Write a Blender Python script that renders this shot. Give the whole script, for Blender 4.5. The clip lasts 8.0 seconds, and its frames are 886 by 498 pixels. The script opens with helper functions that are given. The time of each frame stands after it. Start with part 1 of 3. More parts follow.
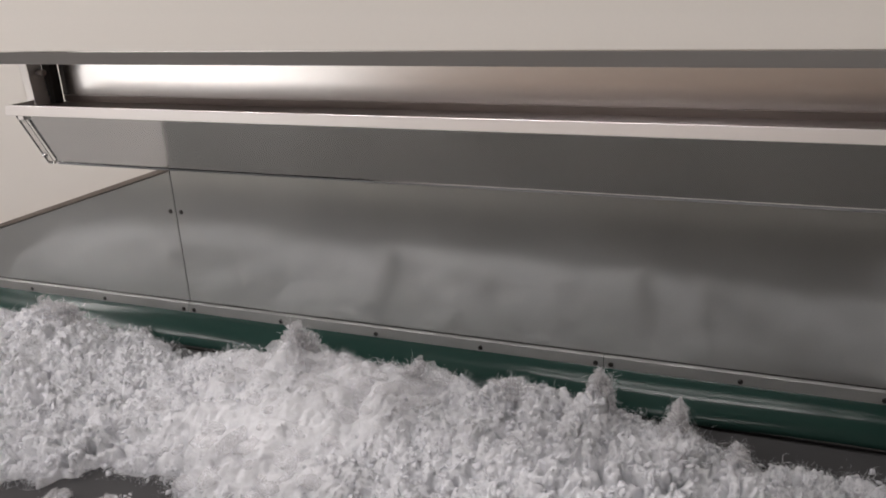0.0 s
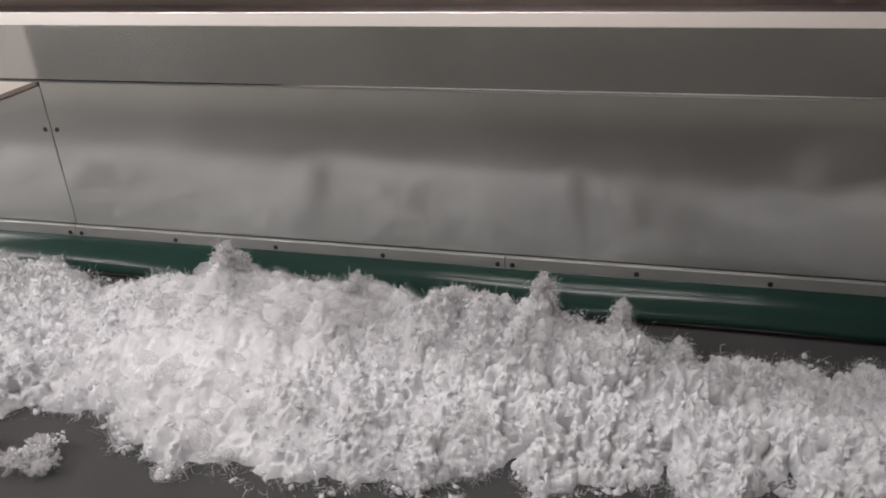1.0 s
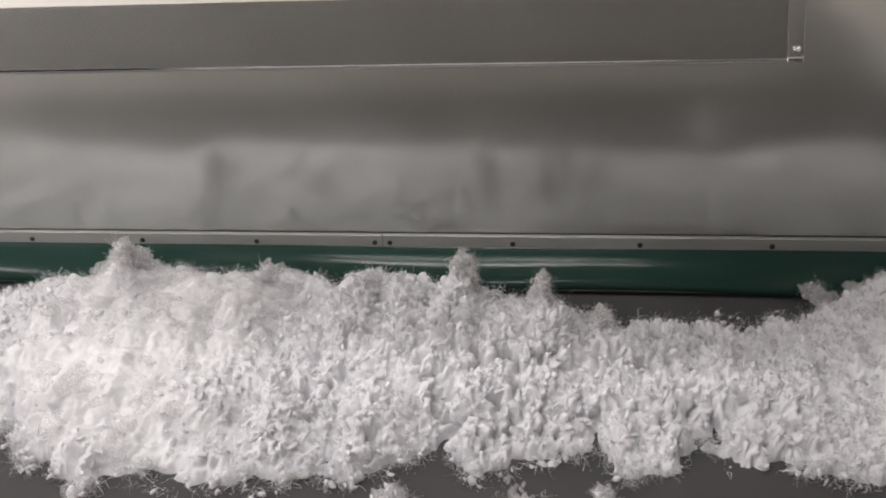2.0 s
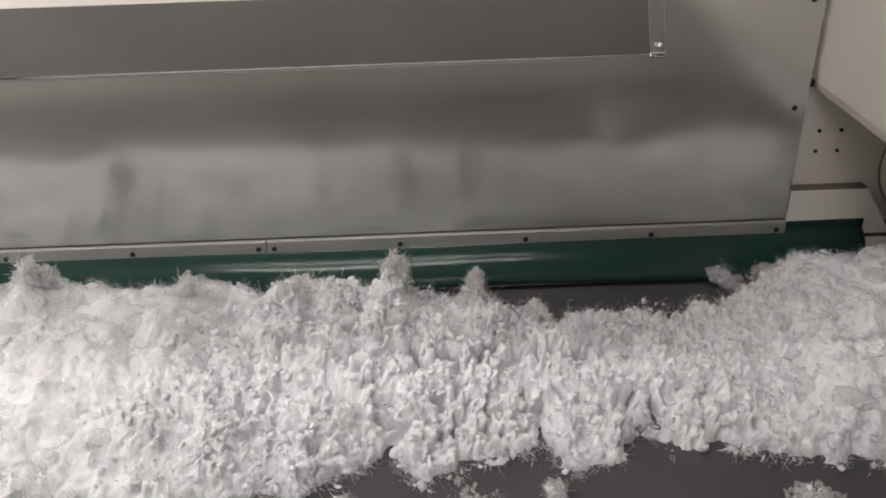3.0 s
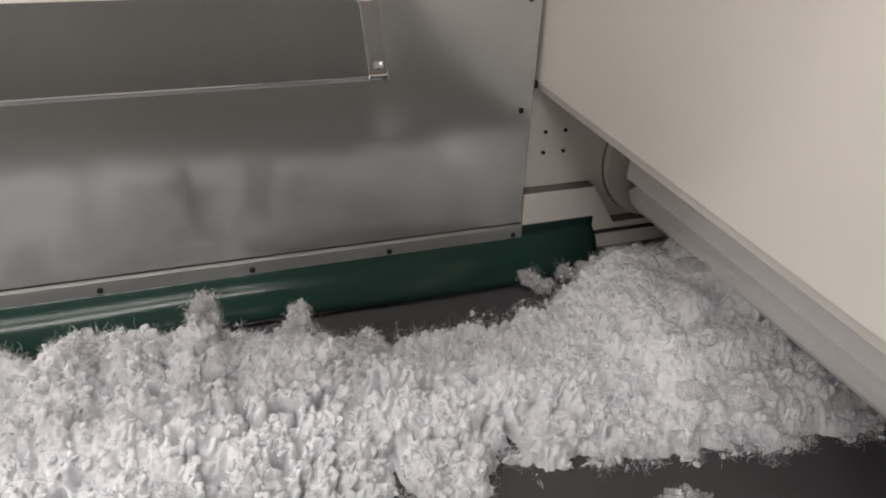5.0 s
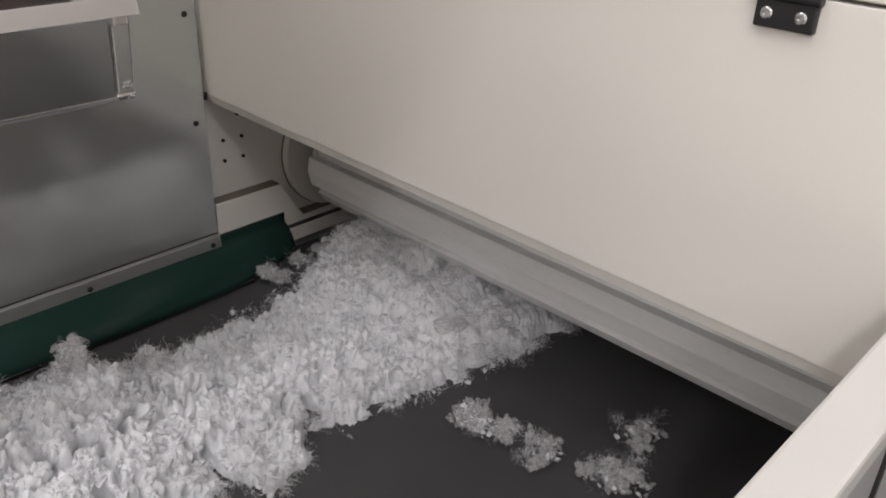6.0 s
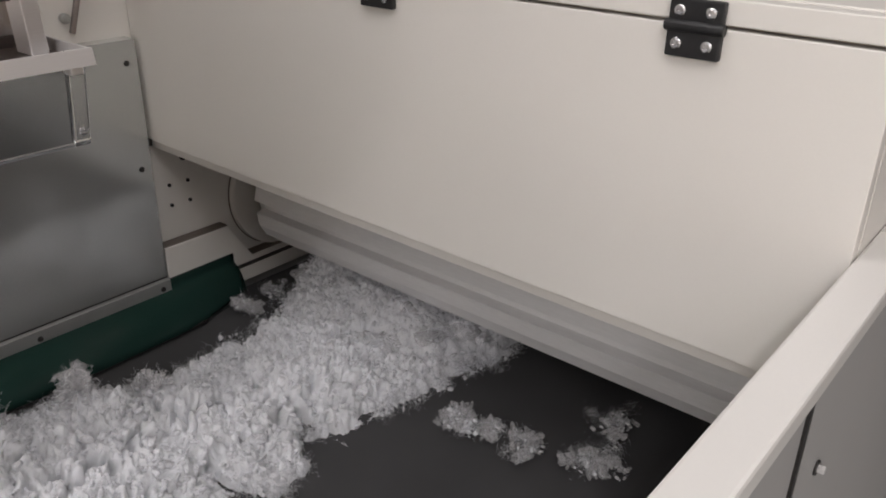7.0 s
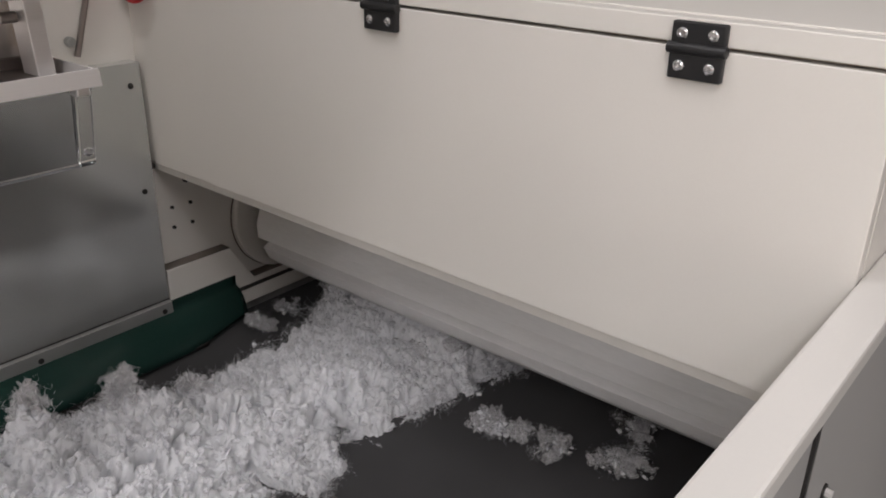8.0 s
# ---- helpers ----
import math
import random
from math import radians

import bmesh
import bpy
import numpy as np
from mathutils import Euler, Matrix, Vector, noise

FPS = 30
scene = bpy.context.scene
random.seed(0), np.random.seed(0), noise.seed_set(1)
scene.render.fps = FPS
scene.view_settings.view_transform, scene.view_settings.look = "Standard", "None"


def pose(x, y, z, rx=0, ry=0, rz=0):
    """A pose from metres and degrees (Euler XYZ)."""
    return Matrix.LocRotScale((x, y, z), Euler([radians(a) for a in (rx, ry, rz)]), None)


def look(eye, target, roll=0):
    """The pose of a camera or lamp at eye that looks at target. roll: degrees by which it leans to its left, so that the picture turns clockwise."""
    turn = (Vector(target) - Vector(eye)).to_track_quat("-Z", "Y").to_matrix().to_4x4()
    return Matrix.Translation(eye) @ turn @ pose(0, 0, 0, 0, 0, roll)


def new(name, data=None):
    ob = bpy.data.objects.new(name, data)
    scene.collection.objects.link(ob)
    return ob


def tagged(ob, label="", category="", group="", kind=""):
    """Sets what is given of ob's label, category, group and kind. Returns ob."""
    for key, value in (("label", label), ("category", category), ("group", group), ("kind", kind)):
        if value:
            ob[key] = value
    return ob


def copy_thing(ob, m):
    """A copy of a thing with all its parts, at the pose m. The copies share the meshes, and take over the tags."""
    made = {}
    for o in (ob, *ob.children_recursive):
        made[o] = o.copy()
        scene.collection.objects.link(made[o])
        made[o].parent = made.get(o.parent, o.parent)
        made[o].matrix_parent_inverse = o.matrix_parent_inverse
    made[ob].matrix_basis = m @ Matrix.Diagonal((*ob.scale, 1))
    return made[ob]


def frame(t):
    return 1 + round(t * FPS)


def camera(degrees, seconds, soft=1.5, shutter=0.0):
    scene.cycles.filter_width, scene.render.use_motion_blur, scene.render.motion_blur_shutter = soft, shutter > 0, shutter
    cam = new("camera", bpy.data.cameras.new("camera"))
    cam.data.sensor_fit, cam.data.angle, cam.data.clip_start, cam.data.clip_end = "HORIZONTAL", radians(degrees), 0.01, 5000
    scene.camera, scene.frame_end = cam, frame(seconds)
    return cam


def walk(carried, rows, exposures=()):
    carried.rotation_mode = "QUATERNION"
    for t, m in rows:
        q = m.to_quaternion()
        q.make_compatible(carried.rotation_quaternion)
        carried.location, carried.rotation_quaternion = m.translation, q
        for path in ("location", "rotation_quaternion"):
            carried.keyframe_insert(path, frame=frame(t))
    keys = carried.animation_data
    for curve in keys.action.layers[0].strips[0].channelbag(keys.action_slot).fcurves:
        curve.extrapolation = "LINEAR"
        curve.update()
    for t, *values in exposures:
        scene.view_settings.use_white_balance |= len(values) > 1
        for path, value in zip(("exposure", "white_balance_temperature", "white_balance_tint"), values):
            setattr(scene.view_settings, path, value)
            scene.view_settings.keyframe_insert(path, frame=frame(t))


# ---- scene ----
cam = camera(56.4, 8.0, soft=1.8)
PATH = [
    (0, (1.265, -1.479, 1.639), (0.558, 0.264, 0.958), -2.8),
    (0.5, (1.25, -1.486, 1.634), (0.669, 0.271, 0.875), -2.6),
    (1, (1.28, -1.452, 1.625), (0.794, 0.27, 0.731), -3.1),
    (1.5, (1.315, -1.433, 1.62), (0.929, 0.286, 0.675), -3.7),
    (2, (1.315, -1.426, 1.618), (1.076, 0.314, 0.66), -3.1),
    (3.5, (1.333, -1.403, 1.614), (1.41, 0.34, 0.638), -1.9),
    (4, (1.322, -1.385, 1.608), (1.438, 0.357, 0.631), -1.8),
    (4.5, (1.357, -1.294, 1.593), (1.63, 0.425, 0.607), -0.3),
    (5, (1.374, -1.246, 1.588), (1.994, 0.381, 0.605), 2.8),
    (5.2, (1.365, -1.253, 1.592), (2.213, 0.342, 0.577), 4.5),
    (6.3, (1.244, -1.291, 1.606), (2.599, -0.146, 0.683), 1.1),
    (6.5, (1.242, -1.3, 1.61), (2.616, -0.162, 0.707), 1.0),
    (7, (1.236, -1.312, 1.611), (2.639, -0.17, 0.757), 1.1),
    (7.5, (1.236, -1.314, 1.609), (2.646, -0.162, 0.78), 1.0),
    (8, (1.235, -1.31, 1.609), (2.653, -0.151, 0.806), 1.1),
]
EXPOSURES = [(0, -0.52, 6250, 7.5), (0.7, -0.40, 6300, 7.5), (1.5, -0.12, 6330, 7), (3.5, 0.04, 6400, 6), (5, 0.12, 6350, 5.5), (6.3, -0.12, 6150, 6), (8, -0.2, 6150, 7)]
LAMPS = [(-3.4, -2.2, 0.3, 4.2, 180), (-4.6, -3.4, 2.4, 0.3, 100), (0.95, -0.35, 1.6, 0.3, 36), (-0.2, -2.5, 2.4, 0.3, 80), (0.5, -5.2, 2.4, 0.3, 70)]
ADDED_WALL_LIGHT = 80
WALL_TONE = (0.56, 0.45, 0.37)
ROLL_START = 32.5
walk(cam, [(t, look(eye, target, roll)) for t, eye, target, roll in PATH], EXPOSURES)

# ---- light: a closed workshop with rows of ceiling lamps ----
world = bpy.data.worlds.new("workshop_air")
world.use_nodes = True
world.node_tree.nodes["Background"].inputs[0].default_value = (0.6, 0.62, 0.65, 1)
world.node_tree.nodes["Background"].inputs[1].default_value = 0.05
scene.world = world


def ceiling_lamp(x, y, z, sx, sy, watts, colour):
    data = bpy.data.lights.new("ceiling_lamp", "AREA")
    data.shape, data.size, data.size_y, data.energy, data.color = "RECTANGLE", sx, sy, watts, colour
    ob = new("ceiling_lamp", data)
    ob.matrix_world = pose(x, y, z)
    return ob


COOL = (1.0, 0.905, 0.875)
for lx, ly, long_x, long_y, watts in LAMPS:
    ceiling_lamp(lx, ly, 3.83, long_x, long_y, watts, COOL)
# Unseen panel added on the south wall to brighten the stainless plate's reflection
added_wall_panel = ceiling_lamp(-4.3, -6.96, 1.1, 3.4, 2.2, ADDED_WALL_LIGHT, (1.0, 0.95, 0.92))
added_wall_panel.matrix_world = pose(-4.3, -6.96, 1.1, 90, 0, 0)

# ---- dimensions ----
BZ = 0.780          # belt surface
SPEED = 0.0735      # belt speed, m/s
RAIL_Z, RAIL_Y0, RAIL_Y1 = 1.280, -1.2105, -1.1700
PANEL_END = 2.003
ROLL_X, ROLL_Z = 2.310, 0.966


# ---- materials ----
def material(name, colour, rough=0.5, metal=0.0, spots=0.12, scale=30.0, stretch=(1, 1, 1), bump=0.05, fine=400.0,
             coat=0.0, rough_var=0.1, gloss=0.5):
    m = bpy.data.materials.new(name)
    m.use_nodes = True
    n, l = m.node_tree.nodes, m.node_tree.links
    b = n["Principled BSDF"]
    b.inputs["Metallic"].default_value = metal
    b.inputs["Coat Weight"].default_value = coat
    b.inputs["Specular IOR Level"].default_value = gloss
    tc, mp = n.new("ShaderNodeTexCoord"), n.new("ShaderNodeMapping")
    mp.inputs["Scale"].default_value = stretch
    l.new(tc.outputs["Object"], mp.inputs["Vector"])
    big, small = n.new("ShaderNodeTexNoise"), n.new("ShaderNodeTexNoise")
    big.inputs["Scale"].default_value, big.inputs["Detail"].default_value = scale * 0.2, 4
    small.inputs["Scale"].default_value, small.inputs["Detail"].default_value = fine, 3
    l.new(mp.outputs[0], big.inputs["Vector"])
    l.new(mp.outputs[0], small.inputs["Vector"])
    add = n.new("ShaderNodeMath")
    add.operation = "MULTIPLY_ADD"
    add.inputs[1].default_value = 0.35
    l.new(small.outputs["Fac"], add.inputs[0])
    l.new(big.outputs["Fac"], add.inputs[2])
    ramp = n.new("ShaderNodeMapRange")
    ramp.inputs["From Min"].default_value, ramp.inputs["From Max"].default_value = 0.35, 1.0
    ramp.inputs["To Min"].default_value, ramp.inputs["To Max"].default_value = 1 - spots, 1 + spots
    l.new(add.outputs[0], ramp.inputs["Value"])
    mix = n.new("ShaderNodeVectorMath")
    mix.operation = "SCALE"
    mix.inputs[0].default_value = colour
    l.new(ramp.outputs[0], mix.inputs["Scale"])
    l.new(mix.outputs[0], b.inputs["Base Color"])
    rr = n.new("ShaderNodeMapRange")
    rr.inputs["To Min"].default_value, rr.inputs["To Max"].default_value = max(0.02, rough - rough_var), min(1, rough + rough_var)
    l.new(big.outputs["Fac"], rr.inputs["Value"])
    l.new(rr.outputs[0], b.inputs["Roughness"])
    if bump:
        bp = n.new("ShaderNodeBump")
        bp.inputs["Strength"].default_value, bp.inputs["Distance"].default_value = bump, 0.002
        l.new(add.outputs[0], bp.inputs["Height"])
        l.new(bp.outputs[0], b.inputs["Normal"])
    return m


def fibre_material(name, colour, through_light, open_weave, weave=420.0):
    """Loose white fibre: diffuse, lets light through; an open tangle with fine gaps where open_weave > 0."""
    m = bpy.data.materials.new(name)
    m.use_nodes = True
    n, l = m.node_tree.nodes, m.node_tree.links
    n.remove(n["Principled BSDF"])
    d, t, x = n.new("ShaderNodeBsdfDiffuse"), n.new("ShaderNodeBsdfTranslucent"), n.new("ShaderNodeMixShader")
    tc, no, ra = n.new("ShaderNodeTexCoord"), n.new("ShaderNodeTexNoise"), n.new("ShaderNodeMapRange")
    no.inputs["Scale"].default_value, no.inputs["Detail"].default_value = 60, 4
    l.new(tc.outputs["Object"], no.inputs["Vector"])
    ra.inputs["To Min"].default_value, ra.inputs["To Max"].default_value = 0.88, 1.08
    l.new(no.outputs["Fac"], ra.inputs["Value"])
    s = n.new("ShaderNodeVectorMath")
    s.operation = "SCALE"
    s.inputs[0].default_value = colour
    l.new(ra.outputs[0], s.inputs["Scale"])
    l.new(s.outputs[0], d.inputs["Color"])
    l.new(s.outputs[0], t.inputs["Color"])
    x.inputs[0].default_value = through_light
    l.new(d.outputs[0], x.inputs[1])
    l.new(t.outputs[0], x.inputs[2])
    fine = n.new("ShaderNodeTexNoise")
    fine.inputs["Scale"].default_value, fine.inputs["Detail"].default_value, fine.inputs["Distortion"].default_value = weave, 3, 1.6
    l.new(tc.outputs["Object"], fine.inputs["Vector"])
    bp = n.new("ShaderNodeBump")
    bp.inputs["Strength"].default_value, bp.inputs["Distance"].default_value = 0.5, 0.0025
    l.new(fine.outputs["Fac"], bp.inputs["Height"])
    l.new(bp.outputs[0], d.inputs["Normal"])
    out = n["Material Output"]
    if open_weave:
        gap = n.new("ShaderNodeMapRange")
        gap.interpolation_type = "SMOOTHSTEP"
        gap.inputs["From Min"].default_value, gap.inputs["From Max"].default_value = 0.28, 0.72
        gap.inputs["To Min"].default_value, gap.inputs["To Max"].default_value = max(0.0, open_weave - 0.35), min(0.97, open_weave + 0.4)
        l.new(fine.outputs["Fac"], gap.inputs["Value"])
        tr, x2 = n.new("ShaderNodeBsdfTransparent"), n.new("ShaderNodeMixShader")
        l.new(gap.outputs[0], x2.inputs[0])
        l.new(x.outputs[0], x2.inputs[1])
        l.new(tr.outputs[0], x2.inputs[2])
        l.new(x2.outputs[0], out.inputs["Surface"])
    else:
        l.new(x.outputs[0], out.inputs["Surface"])
    return m


def acrylic_material(name, colour, ior):
    m = bpy.data.materials.new(name)
    m.use_nodes = True
    b = m.node_tree.nodes["Principled BSDF"]
    b.inputs["Base Color"].default_value = colour
    b.inputs["Roughness"].default_value = 0.06
    b.inputs["Transmission Weight"].default_value = 1.0
    b.inputs["IOR"].default_value = ior
    return m


GALV = material("galvanised_steel", (0.61, 0.625, 0.61), 0.15, 0.72, 0.08, 22, (1, 1, 1), 0.02, 260, rough_var=0.04)
GALV_TRIM = material("galvanised_trim", (0.42, 0.425, 0.415), 0.50, 0.8, 0.08, 40, (1, 1, 1), 0.03, 300)
STAINLESS = material("brushed_stainless", (0.76, 0.745, 0.735), 0.26, 1.0, 0.08, 30, (0.05, 1, 6), 0.03, 300, rough_var=0.05)
STAINLESS_LIP = material("bright_folded_stainless", (0.80, 0.785, 0.775), 0.38, 0.65, 0.08, 30, (0.05, 1, 6), 0.03, 300, rough_var=0.06)
# Stainless whose colour carries the dim brown reflections inside tray and cover
STAINLESS_DARK = material("darkened_stainless", (0.30, 0.27, 0.26), 0.35, 1.0, 0.12, 30, (0.1, 4, 1), 0.03, 300)
CREAM = material("cream_paint", (0.74, 0.715, 0.67), 0.52, 0.0, 0.025, 12, (1, 1, 1), 0.02, 350)
CREAM_RAIL = material("cream_rail_paint", (0.76, 0.74, 0.71), 0.30, 0.0, 0.03, 20, (1, 1, 1), 0.04, 300, coat=0.3)
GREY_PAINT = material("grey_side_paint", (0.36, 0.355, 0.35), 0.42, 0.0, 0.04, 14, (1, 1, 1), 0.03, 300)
ROLLER_GREY = material("grey_roller_paint", (0.80, 0.795, 0.79), 0.5, 0.0, 0.12, 60, (1, 0.15, 1), 0.05, 300)
GREEN = material("green_rubber", (0.016, 0.040, 0.033), 0.17, 0.0, 0.14, 40, (0.3, 1, 1), 0.03, 300, rough_var=0.05, gloss=0.20)
BELT = material("black_belt", (0.046, 0.0455, 0.047), 0.78, 0.0, 0.20, 60, (1, 1, 1), 0.12, 900)
DARK = material("dark_steel", (0.025, 0.023, 0.022), 0.45, 0.3, 0.1, 60, (1, 1, 1), 0.05, 300)
BROWN_EDGE = material("dark_brown_edge", (0.16, 0.135, 0.115), 0.6, 0.0, 0.2, 60, (1, 1, 1), 0.05, 300)
BLACK_PLASTIC = material("black_hinge_plastic", (0.014, 0.014, 0.015), 0.42, 0.0, 0.1, 60, (1, 1, 1), 0.08, 500)
RED = material("red_plastic", (0.55, 0.015, 0.02), 0.4, 0.0, 0.06, 60, (1, 1, 1), 0.03, 400)
ZINC = material("zinc_screw", (0.62, 0.62, 0.63), 0.25, 1.0, 0.08, 80, (1, 1, 1), 0.03, 500)
CONCRETE = material("workshop_floor", (0.30, 0.31, 0.30), 0.55, 0.0, 0.15, 8, (1, 1, 1), 0.08, 120)
PLASTER = material("workshop_wall", WALL_TONE, 0.8, 0.0, 0.05, 6, (1, 1, 1), 0.05, 120)
ROOF = material("workshop_ceiling", (0.42, 0.42, 0.42), 0.8, 0.0, 0.05, 6, (1, 1, 1), 0.05, 120)
ACRYLIC = acrylic_material("grey_acrylic", (0.62, 0.63, 0.65, 1), 1.34)
CLEAR = acrylic_material("clear_acrylic", (0.95, 0.95, 0.95, 1), 1.45)
EDGE_GREY = material("visor_edge_grey", (0.09, 0.093, 0.096), 0.55, 0.0, 0.1, 60, (1, 1, 1), 0.03, 300)
FIBRE = fibre_material("white_fibre_mat", (0.90, 0.905, 0.93), 0.25, 0.0, 260)
SCRAP = fibre_material("white_fibre_scraps", (0.90, 0.905, 0.935), 0.22, 0.10, 520)
WISP = fibre_material("thin_fibre_wisps", (0.89, 0.885, 0.90), 0.40, 0.88, 420)
FLUFF = fibre_material("white_fibre_fluff", (0.92, 0.915, 0.93), 0.45, 0.82, 420)


# ---- mesh helpers ----
def mesh_of(name, bm, mat, smooth=False):
    me = bpy.data.meshes.new(name)
    bm.to_mesh(me)
    bm.free()
    me.materials.append(mat)
    if smooth:
        for p in me.polygons:
            p.use_smooth = True
    return me


def part(name, bm, mat, parent=None, label="", smooth=False):
    ob = new(name, mesh_of(name, bm, mat, smooth))
    ob.parent = parent
    if label:
        ob["label"] = label
    return ob


def thing(name, label, category, at=(0, 0, 0), group="", kind=""):
    ob = new(name)
    ob.location = at
    return tagged(ob, label, category, group, kind)


def box(x0, x1, y0, y1, z0, z1, bevel=0.0):
    bm = bmesh.new()
    bmesh.ops.create_cube(bm, size=1)
    for v in bm.verts:
        v.co = ((x0 + x1) / 2 + v.co.x * (x1 - x0), (y0 + y1) / 2 + v.co.y * (y1 - y0), (z0 + z1) / 2 + v.co.z * (z1 - z0))
    if bevel:
        bmesh.ops.bevel(bm, geom=bm.edges[:], offset=bevel, segments=2, affect="EDGES", profile=0.5)
    return bm


def prism(outline, a0, a1, axis, bevel=0.0):
    """A closed outline drawn out from a0 to a1 along x or y. Along x the outline is (y, z), along y it is (x, z)."""
    bm = bmesh.new()
    put = (lambda a, p: (a, p[0], p[1])) if axis == "x" else (lambda a, p: (p[0], a, p[1]))
    rows = [[bm.verts.new(put(a, p)) for p in outline] for a in (a0, a1)]
    k = len(outline)
    bm.faces.new(rows[0])
    bm.faces.new(rows[1][::-1])
    for i in range(k):
        bm.faces.new((rows[0][i], rows[1][i], rows[1][(i + 1) % k], rows[0][(i + 1) % k]))
    bmesh.ops.recalc_face_normals(bm, faces=bm.faces[:])
    if bevel:
        bmesh.ops.bevel(bm, geom=bm.edges[:], offset=bevel, segments=2, affect="EDGES", profile=0.5)
    return bm


def sheet(line, a0, a1, axis, thick, steps=1):
    """A bent sheet: an open line of points given a thickness."""
    pts = [Vector(p) for p in line]
    off = []
    for i, p in enumerate(pts):
        d = (pts[min(i + 1, len(pts) - 1)] - pts[max(i - 1, 0)]).normalized()
        off.append(p + Vector((-d.y, d.x)) * thick)
    return prism([tuple(p) for p in pts] + [tuple(p) for p in reversed(off)], a0, a1, axis)


def cylinder(radius, depth, m, segments=20, radius2=None, bevel=0.0):
    bm = bmesh.new()
    bmesh.ops.create_cone(bm, cap_ends=True, segments=segments, radius1=radius, radius2=radius if radius2 is None else radius2, depth=depth)
    if bevel:
        rims = [e for e in bm.edges if abs(e.verts[0].co.z - e.verts[1].co.z) < 1e-6]
        bmesh.ops.bevel(bm, geom=rims, offset=bevel, segments=2, affect="EDGES", profile=0.5)
    bm.transform(m)
    return bm


def ring(outer, inner, depth, m, segments=48):
    bm = bmesh.new()
    loops = []
    for r, z in ((outer, 0), (outer, depth), (inner, depth), (inner, 0)):
        loops.append([bm.verts.new((r * math.cos(2 * math.pi * i / segments), r * math.sin(2 * math.pi * i / segments), z)) for i in range(segments)])
    for k in range(4):
        a, b = loops[k], loops[(k + 1) % 4]
        for i in range(segments):
            j = (i + 1) % segments
            bm.faces.new((a[i], a[j], b[j], b[i]))
    bmesh.ops.recalc_face_normals(bm, faces=bm.faces[:])
    bm.transform(m)
    return bm


FACE_Y = pose(0, 0, 0, 90, 0, 0)      # a round thing whose axis lies along y


def screw_mesh(radius, mat, hexagon=False):
    """A low domed head with a recessed socket, facing -y."""
    bm = bmesh.new()
    seg = 6 if hexagon else 14
    prof = [(radius, 0.0), (radius * 0.96, radius * 0.35), (radius * 0.7, radius * 0.55), (radius * 0.42, radius * 0.58), (radius * 0.38, radius * 0.25)]
    loops = [[bm.verts.new((r * math.cos(2 * math.pi * i / seg), -h, r * math.sin(2 * math.pi * i / seg))) for i in range(seg)] for r, h in prof]
    for a, b in zip(loops, loops[1:]):
        for i in range(seg):
            j = (i + 1) % seg
            bm.faces.new((a[i], a[j], b[j], b[i]))
    bm.faces.new(loops[-1])
    bm.faces.new(loops[0][::-1])
    bmesh.ops.recalc_face_normals(bm, faces=bm.faces[:])
    return mesh_of("screw", bm, mat)


SCREW = screw_mesh(0.0052, DARK)
SCREW_ZINC = screw_mesh(0.0058, ZINC)


def screw(parent, x, y, z, data=None, rz=0.0, rx=0.0):
    ob = new("screw", data or SCREW)
    ob.parent = parent
    ob.matrix_local = pose(x, y, z, rx, 0, rz)
    return ob


# ---- the workshop around ----
def workshop():
    tagged(part("floor", box(-7, 9, -7, 6, -0.1, 0.0), CONCRETE), "grey concrete workshop floor under the machine", "floor", kind="structure")
    for name, b in (("wall_north", (-7, 9, 6, 6.2)), ("wall_south", (-7, 9, -7.2, -7)), ("wall_west", (-7.2, -7, -7.2, 6.2)), ("wall_east", (9, 9.2, -7.2, 6.2))):
        tagged(part(name, box(*b, 0.0, 4.0), PLASTER), "plain warm plastered workshop wall", "wall", kind="structure")
    # Added frame round the unseen south light panel; the wall has no opening
    frame_bm = prism([(-6.1, 0.0), (-6.0, 0.0), (-6.0, 2.2), (-2.6, 2.2), (-2.6, 0.0), (-2.5, 0.0), (-2.5, 2.3), (-6.1, 2.3)], -7.0, -6.94, "y")
    tagged(part("added_panel_frame", frame_bm, GREY_PAINT), "grey frame added round the unseen bright wall panel", "door frame", kind="structure")
    tagged(part("ceiling", box(-7.2, 9.2, -7.2, 6.2, 4.0, 4.15), ROOF), "plain grey workshop ceiling", "ceiling", kind="structure")


# ---- the feeder ----
def back_wall():
    w = thing("machine_back_wall", "cream painted steel back wall of the feeding machine", "machine wall")
    part("wall_sheet", box(-3.0, 3.4, 0.030, 0.050, 0.0, 2.42, 0.002), CREAM, w)
    for x in (2.050, 2.091):
        for z in (0.996, 1.037):
            part("bolt_hole", cylinder(0.0035, 0.004, pose(x, 0.0285, z) @ FACE_Y, 12), DARK, w, "small dark drilled hole")
    part("knob", cylinder(0.008, 0.014, pose(1.899, 0.022, 1.368) @ FACE_Y, 16, bevel=0.002), GALV_TRIM, w, "dull grey bolt head")
    part("rod", cylinder(0.005, 0.30, pose(1.955, 0.0245, 1.485, 0, 18, 0), 12), STAINLESS_DARK, w, "thin steel rod")
    part("slot", cylinder(0.007, 0.004, pose(2.086, 0.0285, 1.086) @ FACE_Y, 12), DARK, w, "dark slotted hole")


